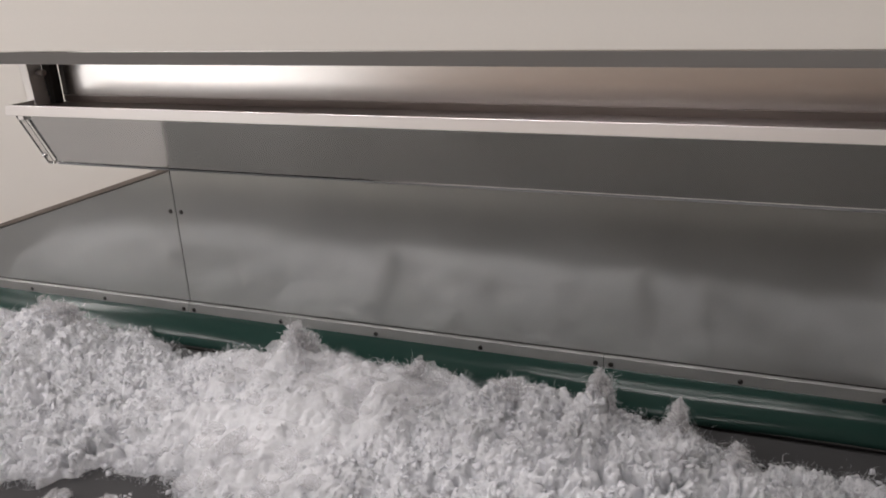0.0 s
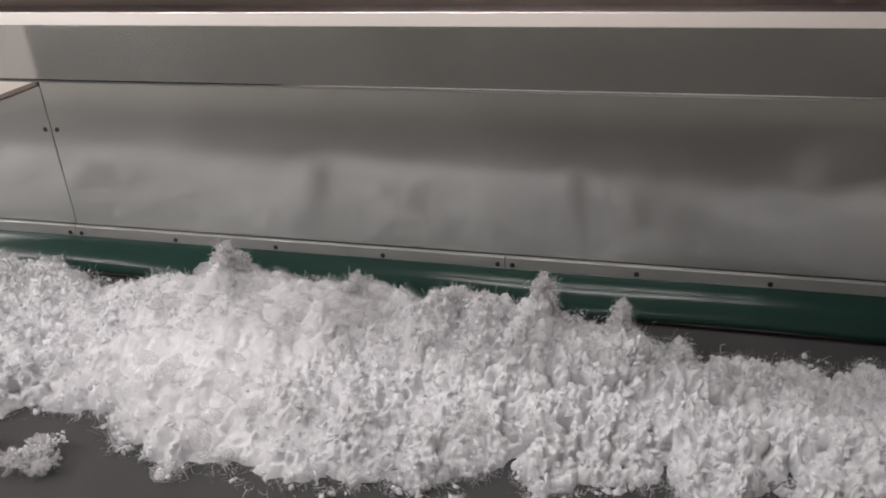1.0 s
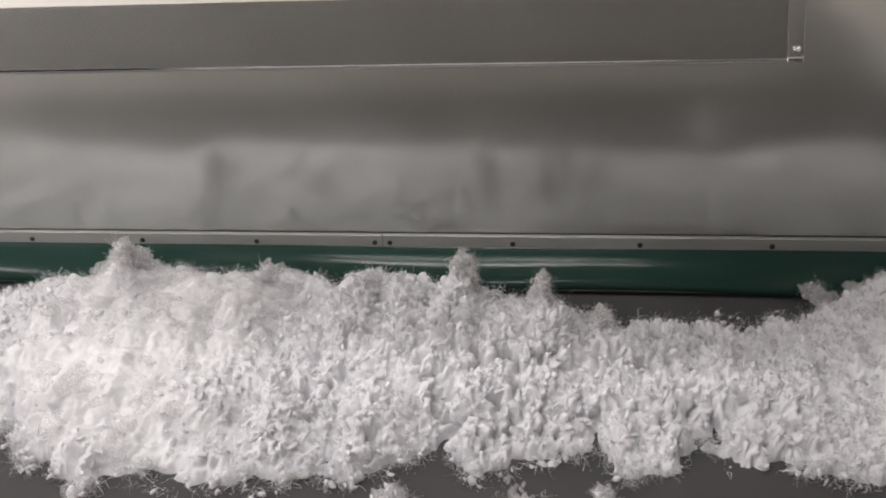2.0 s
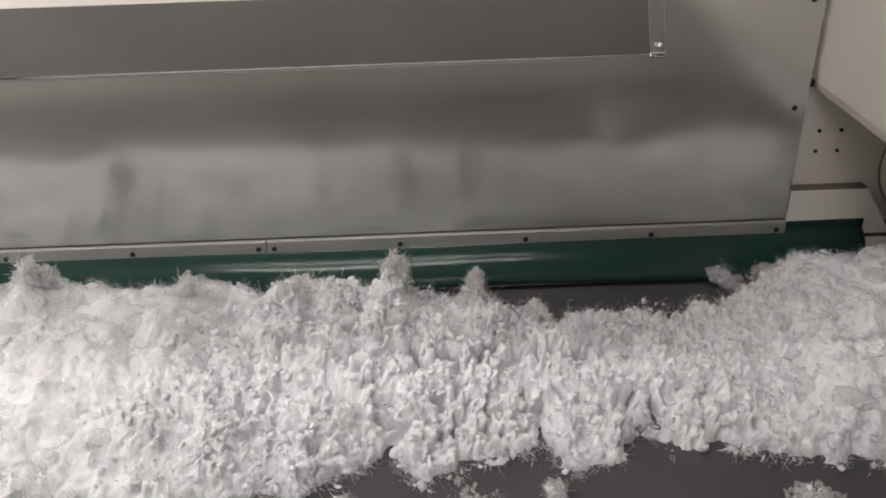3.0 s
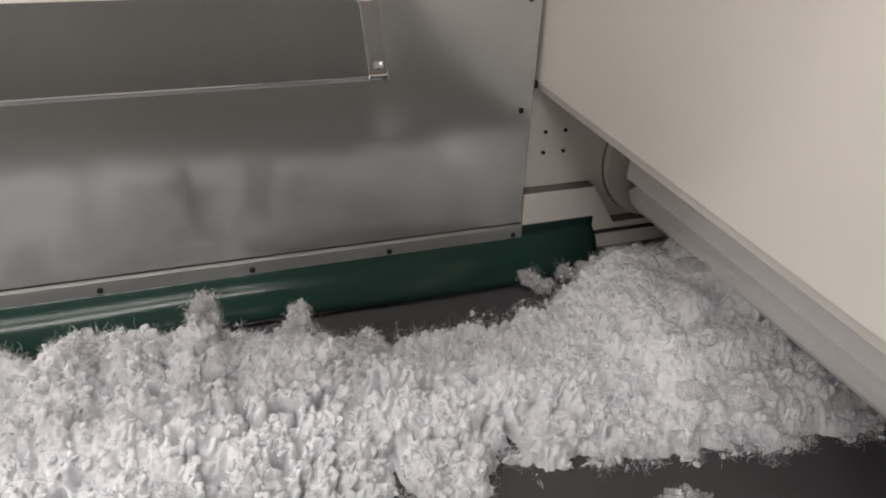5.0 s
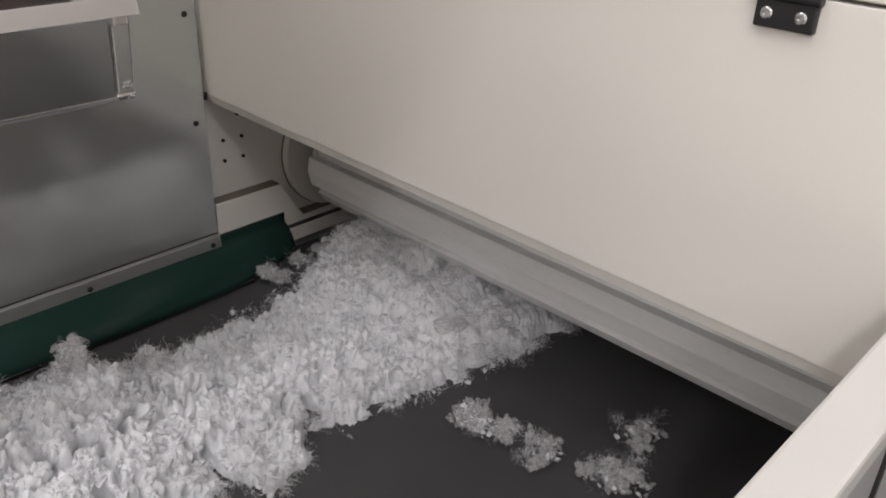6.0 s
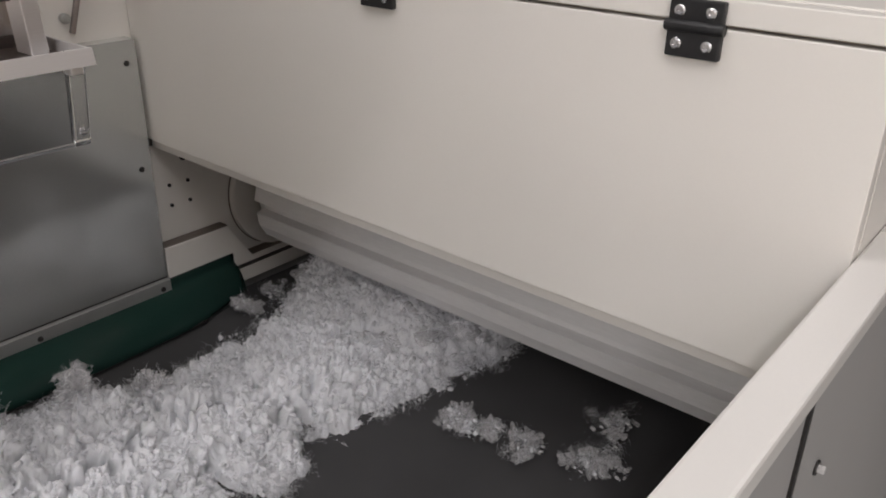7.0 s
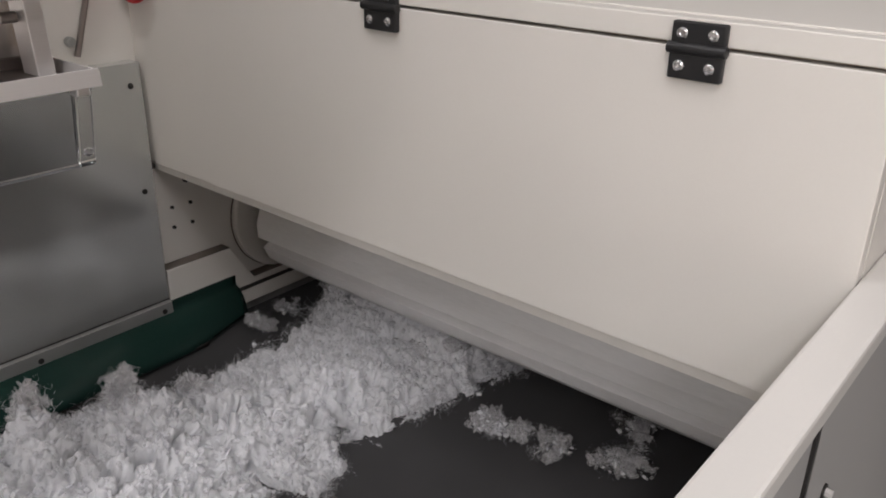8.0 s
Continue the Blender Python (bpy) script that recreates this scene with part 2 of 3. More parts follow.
def side_panel():
    p = thing("galvanised_side_panel", "dull grey galvanised sheet lining with dark screws above the belt", "side panel")
    part("sheet", box(0.0012, PANEL_END, 0.0, 0.030, 0.842, 1.325, 0.0012), GALV, p)
    sl = 0.317
    part("sloped_sheet", prism([(-1.0, 0.842), (-0.0012, 0.842), (-0.0012, 1.192), (-1.0, 1.192 - sl)], 0.0, 0.030, "y", 0.001), GALV, p,
         "galvanised sheet with a sloping top edge")
    part("edge_cap", prism([(-1.0, 1.193 - sl), (-0.002, 1.193), (-0.002, 1.203), (-1.0, 1.203 - sl)], -0.003, 0.030, "y", 0.001), BROWN_EDGE, p,
         "thin brown capping on the sloping edge")
    for x0, x1 in ((-1.0, -0.0008), (0.0008, 0.9992), (1.0008, PANEL_END)):
        part("trim_strip", prism([(-0.0105, 0.839), (-0.0085, 0.866), (0.0, 0.868), (-0.0055, 0.839)], x0, x1, "x", 0.0006), GALV_TRIM, p, "light folded fixing strip")
        part("trim_joint", box(x0, x1, -0.0012, 0.0, 0.8685, 0.8705), DARK, p, "dark joint line")
    for k in range(3):
        x0 = k - 1.0
        for i, x in enumerate((0.015, 0.2575, 0.5, 0.7425, 0.985)):
            if k < 2 or i < 5:
                screw(p, x0 + x, -0.0092, 0.851)
    for x, z in ((-0.015, 1.095), (0.015, 1.095), (1.982, 1.094), (1.982, 1.286)):
        screw(p, x, 0.0, z)


def green_skirt():
    s = thing("rubber_skirt", "dark green glossy rubber sealing skirt bulging over the belt edge", "rubber skirt")
    line = []
    for i in range(15):
        a = i / 14
        b = max(0.0, (a - 0.36) / 0.64)
        line.append((-0.0045 - 0.074 * (0.35 * b + 0.65 * math.sin(b * math.pi / 2)), 0.876 - 0.088 * (a if b == 0 else 0.36 + 0.64 * (0.25 * b + 0.75 * b ** 2.1))))
    bm = bmesh.new()
    xs = [-1.3 + 0.04 * i for i in range(87)]
    xs.append(2.157)
    rows = []
    for x in xs:
        row = []
        for i, (y, z) in enumerate(line):
            a = i / 14
            b = max(0.0, (a - 0.36) / 0.64)
            w = noise.noise((x * 1.7, a * 1.2, 3.1)) * 0.008 * b + 0.003 * math.sin(x * 9 + a) * b
            z = min(z, 0.864)
            y = y * (1 - 0.55 * max(0.0, (x - 2.0) / 0.158))
            row.append(bm.verts.new((x, y + w, z + (0.004 * noise.noise((x * 2.3, 1.7, 0.2)) * b * (1 - b) * 4))))
        rows.append(row)
    for a, b in zip(rows, rows[1:]):
        for i in range(14):
            bm.faces.new((a[i], b[i], b[i + 1], a[i + 1]))
    bmesh.ops.recalc_face_normals(bm, faces=bm.faces[:])
    bmesh.ops.solidify(bm, geom=bm.faces[:], thickness=0.0035)
    part("skirt_sheet", bm, GREEN, s, smooth=True)
    part("seal_lip", prism([(-0.071, 0.7815), (-0.0745, 0.7815), (-0.079, 0.7895), (-0.075, 0.7905)], -1.3, 2.03, "x"), DARK, s, "black lower lip")


def belt():
    b = thing("conveyor_belt", "dark grey matt rubber conveyor belt, running", "conveyor belt", (0, 0, BZ))
    part("belt_sheet", box(-2.6, 3.2, -1.158, -0.006, -0.006, 0.0), BELT, b)
    d = thing("belt_bed", "plain steel bed under the conveyor belt", "belt bed")
    part("bed_plate", box(-2.6, 3.3, -1.165, 0.028, 0.72, 0.7735), GREY_PAINT, d)
    for x in (-2.2, 0.2, 2.8):
        part("leg", box(x, x + 0.06, -0.75, -0.69, 0.0, 0.72, 0.003), GREY_PAINT, d)
    return b


def wall_bracket():
    b = thing("support_bracket", "cream painted trapezoid bracket plate behind the green skirt", "bracket")
    part("plate", prism([(2.006, 0.80), (2.40, 0.80), (2.40, 0.842), (2.208, 0.842), (2.153, 0.926), (2.006, 0.926)], 0.001, 0.0295, "y", 0.001), CREAM, b)
    # Top faces of plate and ledge, coloured brown
    part("top_edge", box(2.007, 2.1535, 0.0035, 0.0292, 0.9262, 0.9275), BROWN_EDGE, b, "brown upper edge")
    part("ledge_edge", box(2.2095, 2.399, 0.0035, 0.0292, 0.8422, 0.8435), BROWN_EDGE, b, "brown ledge top")
    part("ledge", box(2.160, 2.62, -0.014, 0.0005, 0.800, 0.829, 0.001), CREAM, b, "cream guide ledge")
    part("ledge_groove", box(2.162, 2.62, -0.012, 0.0005, 0.8292, 0.8308), DARK, b, "dark groove")


def tray():
    t = thing("stainless_tray", "slim brushed stainless steel tray hung over the belt", "metal tray")
    part("lip", prism([(-0.8310, 1.4940), (-0.8275, 1.4937), (-0.8262, 1.5043), (-0.8290, 1.5047)], 0.506, 1.4900, "x", 0.0005), STAINLESS_LIP, t, "bright folded front lip")
    part("bottom", box(0.508, 1.4880, -0.8274, -0.7560, 1.4945, 1.4960), STAINLESS_DARK, t, "tray bottom with its dark reflection put into the colour")
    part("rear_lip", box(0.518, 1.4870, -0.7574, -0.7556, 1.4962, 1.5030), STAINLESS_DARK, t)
    for x in (0.5065, 1.4880):
        part("end_lip", box(x, x + 0.0018, -0.8274, -0.7560, 1.4942, 1.5038), STAINLESS_LIP, t)
    for x0 in (0.4985, 1.4700):
        leg = part("hanger", prism([(x0, 1.4962), (x0 + 0.0115, 1.4962), (x0 + 0.0085, 1.558), (x0 - 0.0030, 1.558)], -0.792, -0.772, "y", 0.0008), STAINLESS_LIP, t, "bright bent hanger bar")
        part("hanger_bolt", cylinder(0.0035, 0.010, pose(x0 + (0.016 if x0 < 1 else -0.0075), -0.781, 1.532, 0, 90, 0), 12, bevel=0.0006), STAINLESS_DARK, leg, "dull bolt with nut")
    part("end_plate", box(0.5060, 0.5160, -0.7700, -0.7580, 1.4962, 1.5580), DARK, t, "dark end plate")
    p = thing("stainless_back_plate", "brushed stainless plate with warm blurred reflections behind the tray", "metal plate")
    part("plate", box(0.5130, 1.4880, -0.7540, -0.7515, 1.4970, 1.620, 0.0005), STAINLESS, p)
    c = thing("white_cover", "cream white folded sheet cover over the tray", "machine cover")
    part("face", prism([(-0.8335, 1.5610), (-0.8305, 1.5610), (-0.790, 1.860), (-0.793, 1.860)], 0.28, 1.502, "x", 0.0006), CREAM, c)
    # Fold of the cream sheet in grey: underside shade is put into the colour
    part("flange", prism([(-0.8335, 1.5605), (-0.8315, 1.5602), (-0.8230, 1.5475), (-0.8250, 1.5470)], 0.28, 1.502, "x", 0.0004), GREY_PAINT, c, "turned-in flange with its shade put into the grey")
    # Unseen upper part, added to keep lamp light off the end cover
    part("added_upper_face", box(0.28, 1.502, -0.7930, -0.7900, 1.8605, 2.3800, 0.0006), CREAM, c)
    part("added_top_rim", box(0.28, 1.502, -0.7930, -0.7600, 2.3805, 2.3835), CREAM, c)
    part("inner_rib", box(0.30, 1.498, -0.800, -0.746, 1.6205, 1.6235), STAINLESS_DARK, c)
    # Unseen sheets added back to the wall, to shade it and the end cover
    for x in (0.29, 1.485):
        part("side_sheet", box(x, x + 0.004, -0.7495, 0.0295, 1.5550, 2.3800), CREAM, c)


def acrylic_flap():
    f = thing("acrylic_visor", "grey see-through acrylic visor sloping back under the tray", "plastic visor")
    bm = bmesh.new()
    rows = []
    for y, z, x0, x1 in ((-0.8035, 1.4930, 0.500, 1.4845), (-0.7455, 1.4200, 0.474, 1.5090)):
        rows.append([bm.verts.new((x0, y, z)), bm.verts.new((x1, y, z)), bm.verts.new((x1, y + 0.0020, z + 0.0022)), bm.verts.new((x0, y + 0.0020, z + 0.0022))])
    a, b = rows
    bm.faces.new(a)
    bm.faces.new(b[::-1])
    for k in range(4):
        bm.faces.new((a[k], b[k], b[(k + 1) % 4], a[(k + 1) % 4]))
    bmesh.ops.recalc_face_normals(bm, faces=bm.faces[:])
    part("visor_sheet", bm, ACRYLIC, f).visible_shadow = False
    # Opaque strip added over the visor edge; its grey sets the faint light line
    part("edge_strip", prism([(-0.7464, 1.4186), (-0.7447, 1.4177), (-0.7423, 1.4202), (-0.7433, 1.4215)], 0.474, 1.509, "x"), EDGE_GREY, f, "grey strip added along the lower edge")
    for x, s in ((0.4985, -1), (1.4850, 1)):
        bm = bmesh.new()
        rows = []
        for t, y, z in ((0.0, -0.8050, 1.4925), (1.0, -0.7470, 1.4180)):
            xx = x + s * (0.024 if s > 0 else 0.0265) * t
            rows.append([bm.verts.new(p) for p in ((xx - s * 0.0005, y, z), (xx + s * 0.0120, y, z), (xx + s * 0.0120, y + 0.0060, z + 0.0065), (xx - s * 0.0005, y + 0.0060, z + 0.0065))])
        a, b = rows
        bm.faces.new(a)
        bm.faces.new(b[::-1])
        for k in range(4):
            bm.faces.new((a[k], b[k], b[(k + 1) % 4], a[(k + 1) % 4]))
        bmesh.ops.recalc_face_normals(bm, faces=bm.faces[:])
        bmesh.ops.bevel(bm, geom=bm.edges[:], offset=0.0012, segments=2, affect="EDGES", profile=0.5)
        clip = part("end_clip", bm, CLEAR, f, "clear polished end block")
        clip.visible_shadow = False
        xs = x + s * (0.024 if s > 0 else 0.0265) * 0.80 + s * 0.006
        part("clip_screw", cylinder(0.0034, 0.004, pose(xs, -0.7590, 1.4330, 38, 0, 0), 14, bevel=0.0008), ZINC, clip, "shiny screw")
        part("clamp", box(x - 0.001, x + 0.008, -0.8090, -0.7990, 1.4840, 1.4938, 0.001), STAINLESS_LIP, f, "small steel clamp")


def end_cover():
    c = thing("hinged_end_cover", "large sloping cream painted cover over the feed roller", "machine cover")
    x0, z0, x1, z1 = 2.0135, 1.1315, 2.0140, 1.4705
    part("cover_sheet", prism([(-1.1690, z0 - 0.001), (0.0285, z0 + 0.009), (0.0285, z1), (-1.1690, z1)], x0, x0 + 0.02, "x", 0.0012), CREAM, c)
    rim = prism([(x0 + 0.002, z0 - 0.001), (x0 + 0.006, z0 + 0.001), (x0 + 0.010, z0 - 0.015), (x0 + 0.006, z0 - 0.016)], -1.1680, 0.0280, "y", 0.0006)
    rim.transform(Matrix(((1, 0, 0, 0), (0, 1, 0, 0), (0, 0.0083, 1, 0.0088), (0, 0, 0, 1))))
    part("flange", rim, CREAM, c, "turned-down lower flange")
    part("corner_block", box(2.0055, 2.0130, 0.006, 0.018, 1.130, 1.1425), DARK, c, "small dark corner block")
    k = thing("red_button", "round red plastic push button on the cream cover", "push button")
    part("cap", cylinder(0.044, 0.012, pose(1.9985, -0.016, 1.467, 0, 90, 0), 32, bevel=0.004), RED, k)
    part("collar", cylinder(0.020, 0.009, pose(2.0088, -0.016, 1.467, 0, 90, 0), 24), BLACK_PLASTIC, k, "black collar")
    t = thing("top_cover", "cream painted top cover behind the hinged panel", "machine cover")
    part("front_strip", box(2.0135, 2.037, -1.169, 0.028, 1.4745, 1.4985, 0.0015), CREAM, t)
    part("top_sheet", box(2.038, 3.30, -1.169, 0.028, 1.487, 1.5005, 0.0015), CREAM, t)
    part("side_sheet", box(2.0340, 3.30, -1.1695, -1.1575, 1.2300, 1.4865), CREAM, t)
    part("side_sheet", box(2.42, 3.30, 0.014, 0.026, 1.0, 1.4865), CREAM, t)
    g = math.degrees(math.atan2(x1 - x0, z1 - z0))
    first = None
    for y in (-0.988, -0.570):
        if first is None:
            h = thing("hinge", "black plastic hinge with four shiny screws on the cream covers", "hinge", group="cover hinges")
            leaf = part("upper_leaf", box(-0.008, 0.0, -0.0275, 0.0275, 0.002, 0.0255, 0.002), BLACK_PLASTIC, h)
            low = bmesh.new()
            bmesh.ops.create_cube(low, size=1)
            for v in low.verts:
                v.co = (-0.004 + v.co.x * 0.009, v.co.y * 0.055, -0.016 + v.co.z * 0.027)
            bmesh.ops.bevel(low, geom=low.edges[:], offset=0.002, segments=2, affect="EDGES", profile=0.5)
            low.transform(pose(0, 0, 0, 0, g, 0))
            leaf2 = part("lower_leaf", low, BLACK_PLASTIC, h)
            part("knuckle", cylinder(0.0058, 0.060, pose(-0.007, 0, 0.0) @ FACE_Y, 16, bevel=0.001), BLACK_PLASTIC, h)
            for yy in (-0.0155, 0.0155):
                ob = new("screw", SCREW_ZINC)
                ob.parent = leaf
                ob.matrix_local = pose(-0.008, yy, 0.0145, 0, 0, -90)
                ob = new("screw", SCREW_ZINC)
                ob.parent = leaf2
                ob.matrix_local = pose(0, 0, 0, 0, g, 0) @ pose(-0.0085, yy, -0.0165, 0, 0, -90)
            h.location = (2.0133, y, 1.4705)
            first = h
        else:
            copy_thing(first, pose(2.0133, y, 1.4705))


def feed_roller():
    r = thing("feed_roller", "dull grey slatted feed roller turning over the belt", "roller", (ROLL_X, 0, ROLL_Z))
    part("drum", cylinder(0.091, 1.108, pose(0, -0.592, 0) @ FACE_Y, 48), ROLLER_GREY, r, smooth=False)
    # lapped slats: each stands proud at its leading corner and runs back flat to the next
    out = []
    for a, rr in ((0.0, 0.089), (0.0, 0.1135), (-16.0, 0.1140), (-31.0, 0.1105), (-32.0, 0.089)):
        out.append((rr * math.cos(radians(a)), rr * math.sin(radians(a))))
    data = mesh_of("slat", prism(out, -1.150, -0.034, "y", 0.0010), ROLLER_GREY)
    for i in range(8):
        s = new("slat", data)
        s.parent = r
        s.matrix_local = pose(0, 0, 0, 0, 45 * i, 0)
    part("end_disc", cylinder(0.085, 0.012, pose(0, -0.020, 0) @ FACE_Y, 48, bevel=0.002), ROLLER_GREY, r, "grey end disc", smooth=False)
    part("shaft", cylinder(0.018, 1.19, pose(0, -0.580, 0) @ FACE_Y, 20), ZINC, r)
    f = thing("bearing_flange", "cream round bearing ring around the roller end", "bearing ring")
    part("plate", cylinder(0.128, 0.016, pose(ROLL_X, 0.022, ROLL_Z) @ FACE_Y, 64, bevel=0.004), CREAM, f, smooth=False)
    part("groove", ring(0.1300, 0.1283, 0.002, pose(ROLL_X, 0.030, ROLL_Z, 90, 0, 0), 64), BROWN_EDGE, f, "thin dark joint round the plate")
    return r


def near_side():
    r = thing("side_rail", "cream painted square tube rail along the feeder side", "rail")
    part("tube", box(-1.6, 3.30, RAIL_Y0, RAIL_Y1, RAIL_Z - 0.023, RAIL_Z, 0.0035), CREAM_RAIL, r)
    s = thing("near_side_panel", "grey painted side sheets of the feeder with a dark gap", "side panel")
    part("sheet", box(-1.6, 1.7915, -1.2065, -1.172, 0.05, RAIL_Z - 0.024, 0.0012), GREY_PAINT, s)
    part("sheet", box(1.7985, 3.30, -1.2085, -1.172, 0.05, RAIL_Z - 0.024, 0.0012), GREY_PAINT, s)
    # Unseen cream lining, added to brighten what the galvanised panel reflects
    part("added_liner", box(-1.6, 3.29, -1.1715, -1.1645, 0.785, RAIL_Z - 0.024), CREAM, s, "cream lining added to brighten the panel reflection")
    part("gap_filler", box(1.7916, 1.7984, -1.2091, -1.172, 0.05, RAIL_Z - 0.025), DARK, s, "dark rubber joint strip")
    bolt = part("bolt", cylinder(0.0040, 0.008, pose(1.866, -1.2125, 1.153) @ FACE_Y, 6, bevel=0.0008), STAINLESS_LIP, s, "shiny hexagon bolt")
    part("washer", cylinder(0.0070, 0.002, pose(1.866, -1.2096, 1.153) @ FACE_Y, 20), DARK, bolt, "dark washer")
    for x in (-1.5, 0.3, 2.2, 3.15):
        part("foot", box(x, x + 0.08, -1.204, -1.174, 0.0, 0.05), DARK, s)


# ---- loose fibre ----
RNG = np.random.default_rng(11)
CREST_U = (-0.75, -0.45, -0.30, -0.2, 0.0, 0.156, 0.30, 0.43, 0.55, 0.67, 0.87, 1.0, 1.10, 1.23, 1.37, 1.54, 1.65, 1.74, 1.9, 2.05, 2.2)
CREST_H = (0.11, 0.13, 0.15, 0.158, 0.12, 0.10, 0.13, 0.150, 0.14, 0.125, 0.120, 0.132, 0.12, 0.098, 0.080, 0.086, 0.110, 0.145, 0.140, 0.09, 0.07)
FRONT_U = (-0.75, -0.3, 0, 0.12, 0.18, 0.24, 0.345, 0.408, 0.452, 0.521, 0.57, 0.621, 0.678, 0.746, 0.788, 0.845, 0.908, 0.925, 1.003, 1.022, 1.066, 1.141, 1.212, 1.25, 1.288, 1.355, 1.39, 1.41, 1.43, 1.542, 1.605, 1.698, 1.72, 1.87, 2.2)
FRONT_Y = (-0.62, -0.64, -0.63, -0.61, -0.55, -0.535, -0.518, -0.601, -0.602, -0.649, -0.605, -0.599, -0.634, -0.601, -0.619, -0.588, -0.603, -0.571, -0.549, -0.515, -0.582, -0.543, -0.542, -0.508, -0.58, -0.565, -0.498, -0.504, -0.536, -0.54, -0.560, -0.575, -0.578, -0.600, -0.56)
BACK_U = (-0.75, 0.0, 0.12, 0.25, 0.6, 1.10, 1.20, 1.32, 1.55, 1.66, 1.74, 2.2)
BACK_Y = (-0.09, -0.10, -0.14, -0.11, -0.10, -0.11, -0.15, -0.19, -0.185, -0.13, -0.065, -0.06)
SPIKES = ((0.435, 0.035, 0.030), (1.035, 0.022, 0.034), (1.165, 0.018, 0.034), (0.67, 0.03, 0.014), (0.87, 0.04, 0.012), (1.26, 0.02, 0.018), (-0.2, 0.05, 0.02))
U0, U1 = -0.75, 2.18

_tab = np.random.default_rng(5).random((64, 64))


def field(x, y, size):
    """Smooth value noise between -1 and 1, on arrays."""
    x, y = np.asarray(x) / size, np.asarray(y) / size
    i, j = np.floor(x).astype(int), np.floor(y).astype(int)
    fx, fy = x - i, y - j
    fx, fy = fx * fx * (3 - 2 * fx), fy * fy * (3 - 2 * fy)
    g = lambda a, b: _tab[a % 64, b % 64]
    v = (g(i, j) * (1 - fx) + g(i + 1, j) * fx) * (1 - fy) + (g(i, j + 1) * (1 - fx) + g(i + 1, j + 1) * fx) * fy
    return 2 * v - 1


def softness(u, y):
    """How cottony (1) or crumbly (0) the heap is."""
    s = np.exp(-((u - 0.50) / 0.26) ** 4) + 0.8 * np.exp(-((u + 0.28) / 0.12) ** 2) * (y > -0.35)
    s = s + 0.75 * np.exp(-((u - 1.78) / 0.14) ** 2)
    s = s + 0.6 * np.exp(-((y + 0.17) / 0.06) ** 2) * (u < 1.25)
    return np.clip(s + 0.30 * field(u, y, 0.12), 0, 1)


def pile_height(u, y):
    """Height of the heap over the belt at belt place u and width y."""
    yb = np.interp(u, BACK_U, BACK_Y) + 0.014 * field(u, 3.3, 0.05) + 0.010 * field(u, y * 2, 0.02) - 0.016
    yf = np.interp(u, FRONT_U, FRONT_Y) + 0.006 * field(u, 9.1, 0.07) + 0.016 * field(u, y * 1.5, 0.03) + 0.012 * field(u, y, 0.012) + 0.012
    s = (y - yb) / (yf - yb)
    calm_front = np.interp(u, (-0.75, 0.4, 0.9, 1.1, 1.7, 2.2), (-0.61, -0.60, -0.585, -0.55, -0.53, -0.52))
    edge = np.clip((s - 0.5) / 0.42, 0, 1)
    edge = np.where(s > 1, 1, edge * edge * (3 - 2 * edge))
    s = np.where(s > 0, np.clip((y - yb) / (calm_front - yb), 0.001, 0.97) * (1 - edge) + s * edge, s)
    h = np.interp(u, CREST_U, CREST_H)
    back = np.exp(-((s - 0.24) / 0.16) ** 2)
    for c, w, a in SPIKES:
        h = h + 0.80 * a * np.exp(-((u - c) / w) ** 2) * back
    shape = np.clip(np.sin(np.clip(s, 0, 1) ** 0.72 * math.pi), 0, 1) ** 0.62
    calm = 1 - 0.55 * softness(u, y)
    lump = 0.034 * np.abs(field(u, y, 0.085)) + calm * (0.020 * np.abs(field(u + 5, y, 0.040)) + 0.010 * np.abs(field(u, y + 3, 0.018))) - 0.030
    out = h * shape * (0.92 + 0.1 * field(u, y, 0.2)) + lump * np.clip(shape * 1.5, 0, 1)
    return np.where((s > 0) & (s < 1), np.maximum(out, 0.006), -0.01)


def turns(n):
    """n random turns, as matrices."""
    q = RNG.normal(size=(n, 4))
    q /= np.linalg.norm(q, axis=1, keepdims=True)
    w, x, y, z = q.T
    return np.stack([np.stack([1 - 2 * (y * y + z * z), 2 * (x * y - z * w), 2 * (x * z + y * w)], -1),
                     np.stack([2 * (x * y + z * w), 1 - 2 * (x * x + z * z), 2 * (y * z - x * w)], -1),
                     np.stack([2 * (x * z - y * w), 2 * (y * z + x * w), 1 - 2 * (x * x + y * y)], -1)], 1)


def flake_shape(seed, divisions, rough, warp=0.55):
    """A crumpled scrap of matted fibre: uneven, flattened and creased."""
    r = random.Random(seed)
    bm = bmesh.new()
    bmesh.ops.create_icosphere(bm, subdivisions=divisions, radius=1)
    o = Vector((seed * 3.7, seed * 1.3, 0.4))
    sc = (r.uniform(0.9, 1.5), r.uniform(0.55, 0.9), r.uniform(0.3, 0.55))
    for v in bm.verts:
        n1, n2 = noise.noise(v.co * 1.5 + o), noise.noise(v.co * 3.1 - o)
        p = v.co * (1 + rough * n1 + rough * abs(n2) * 1.3)
        p.z += warp * noise.noise(Vector((p.x, p.y, 0)) * 1.4 + o)
        v.co = (p.x * sc[0], p.y * sc[1], p.z * sc[2])
    bm.verts.index_update()
    out = np.array([v.co[:] for v in bm.verts]), np.array([[v.index for v in f.verts] for f in bm.faces])
    bm.free()
    return out


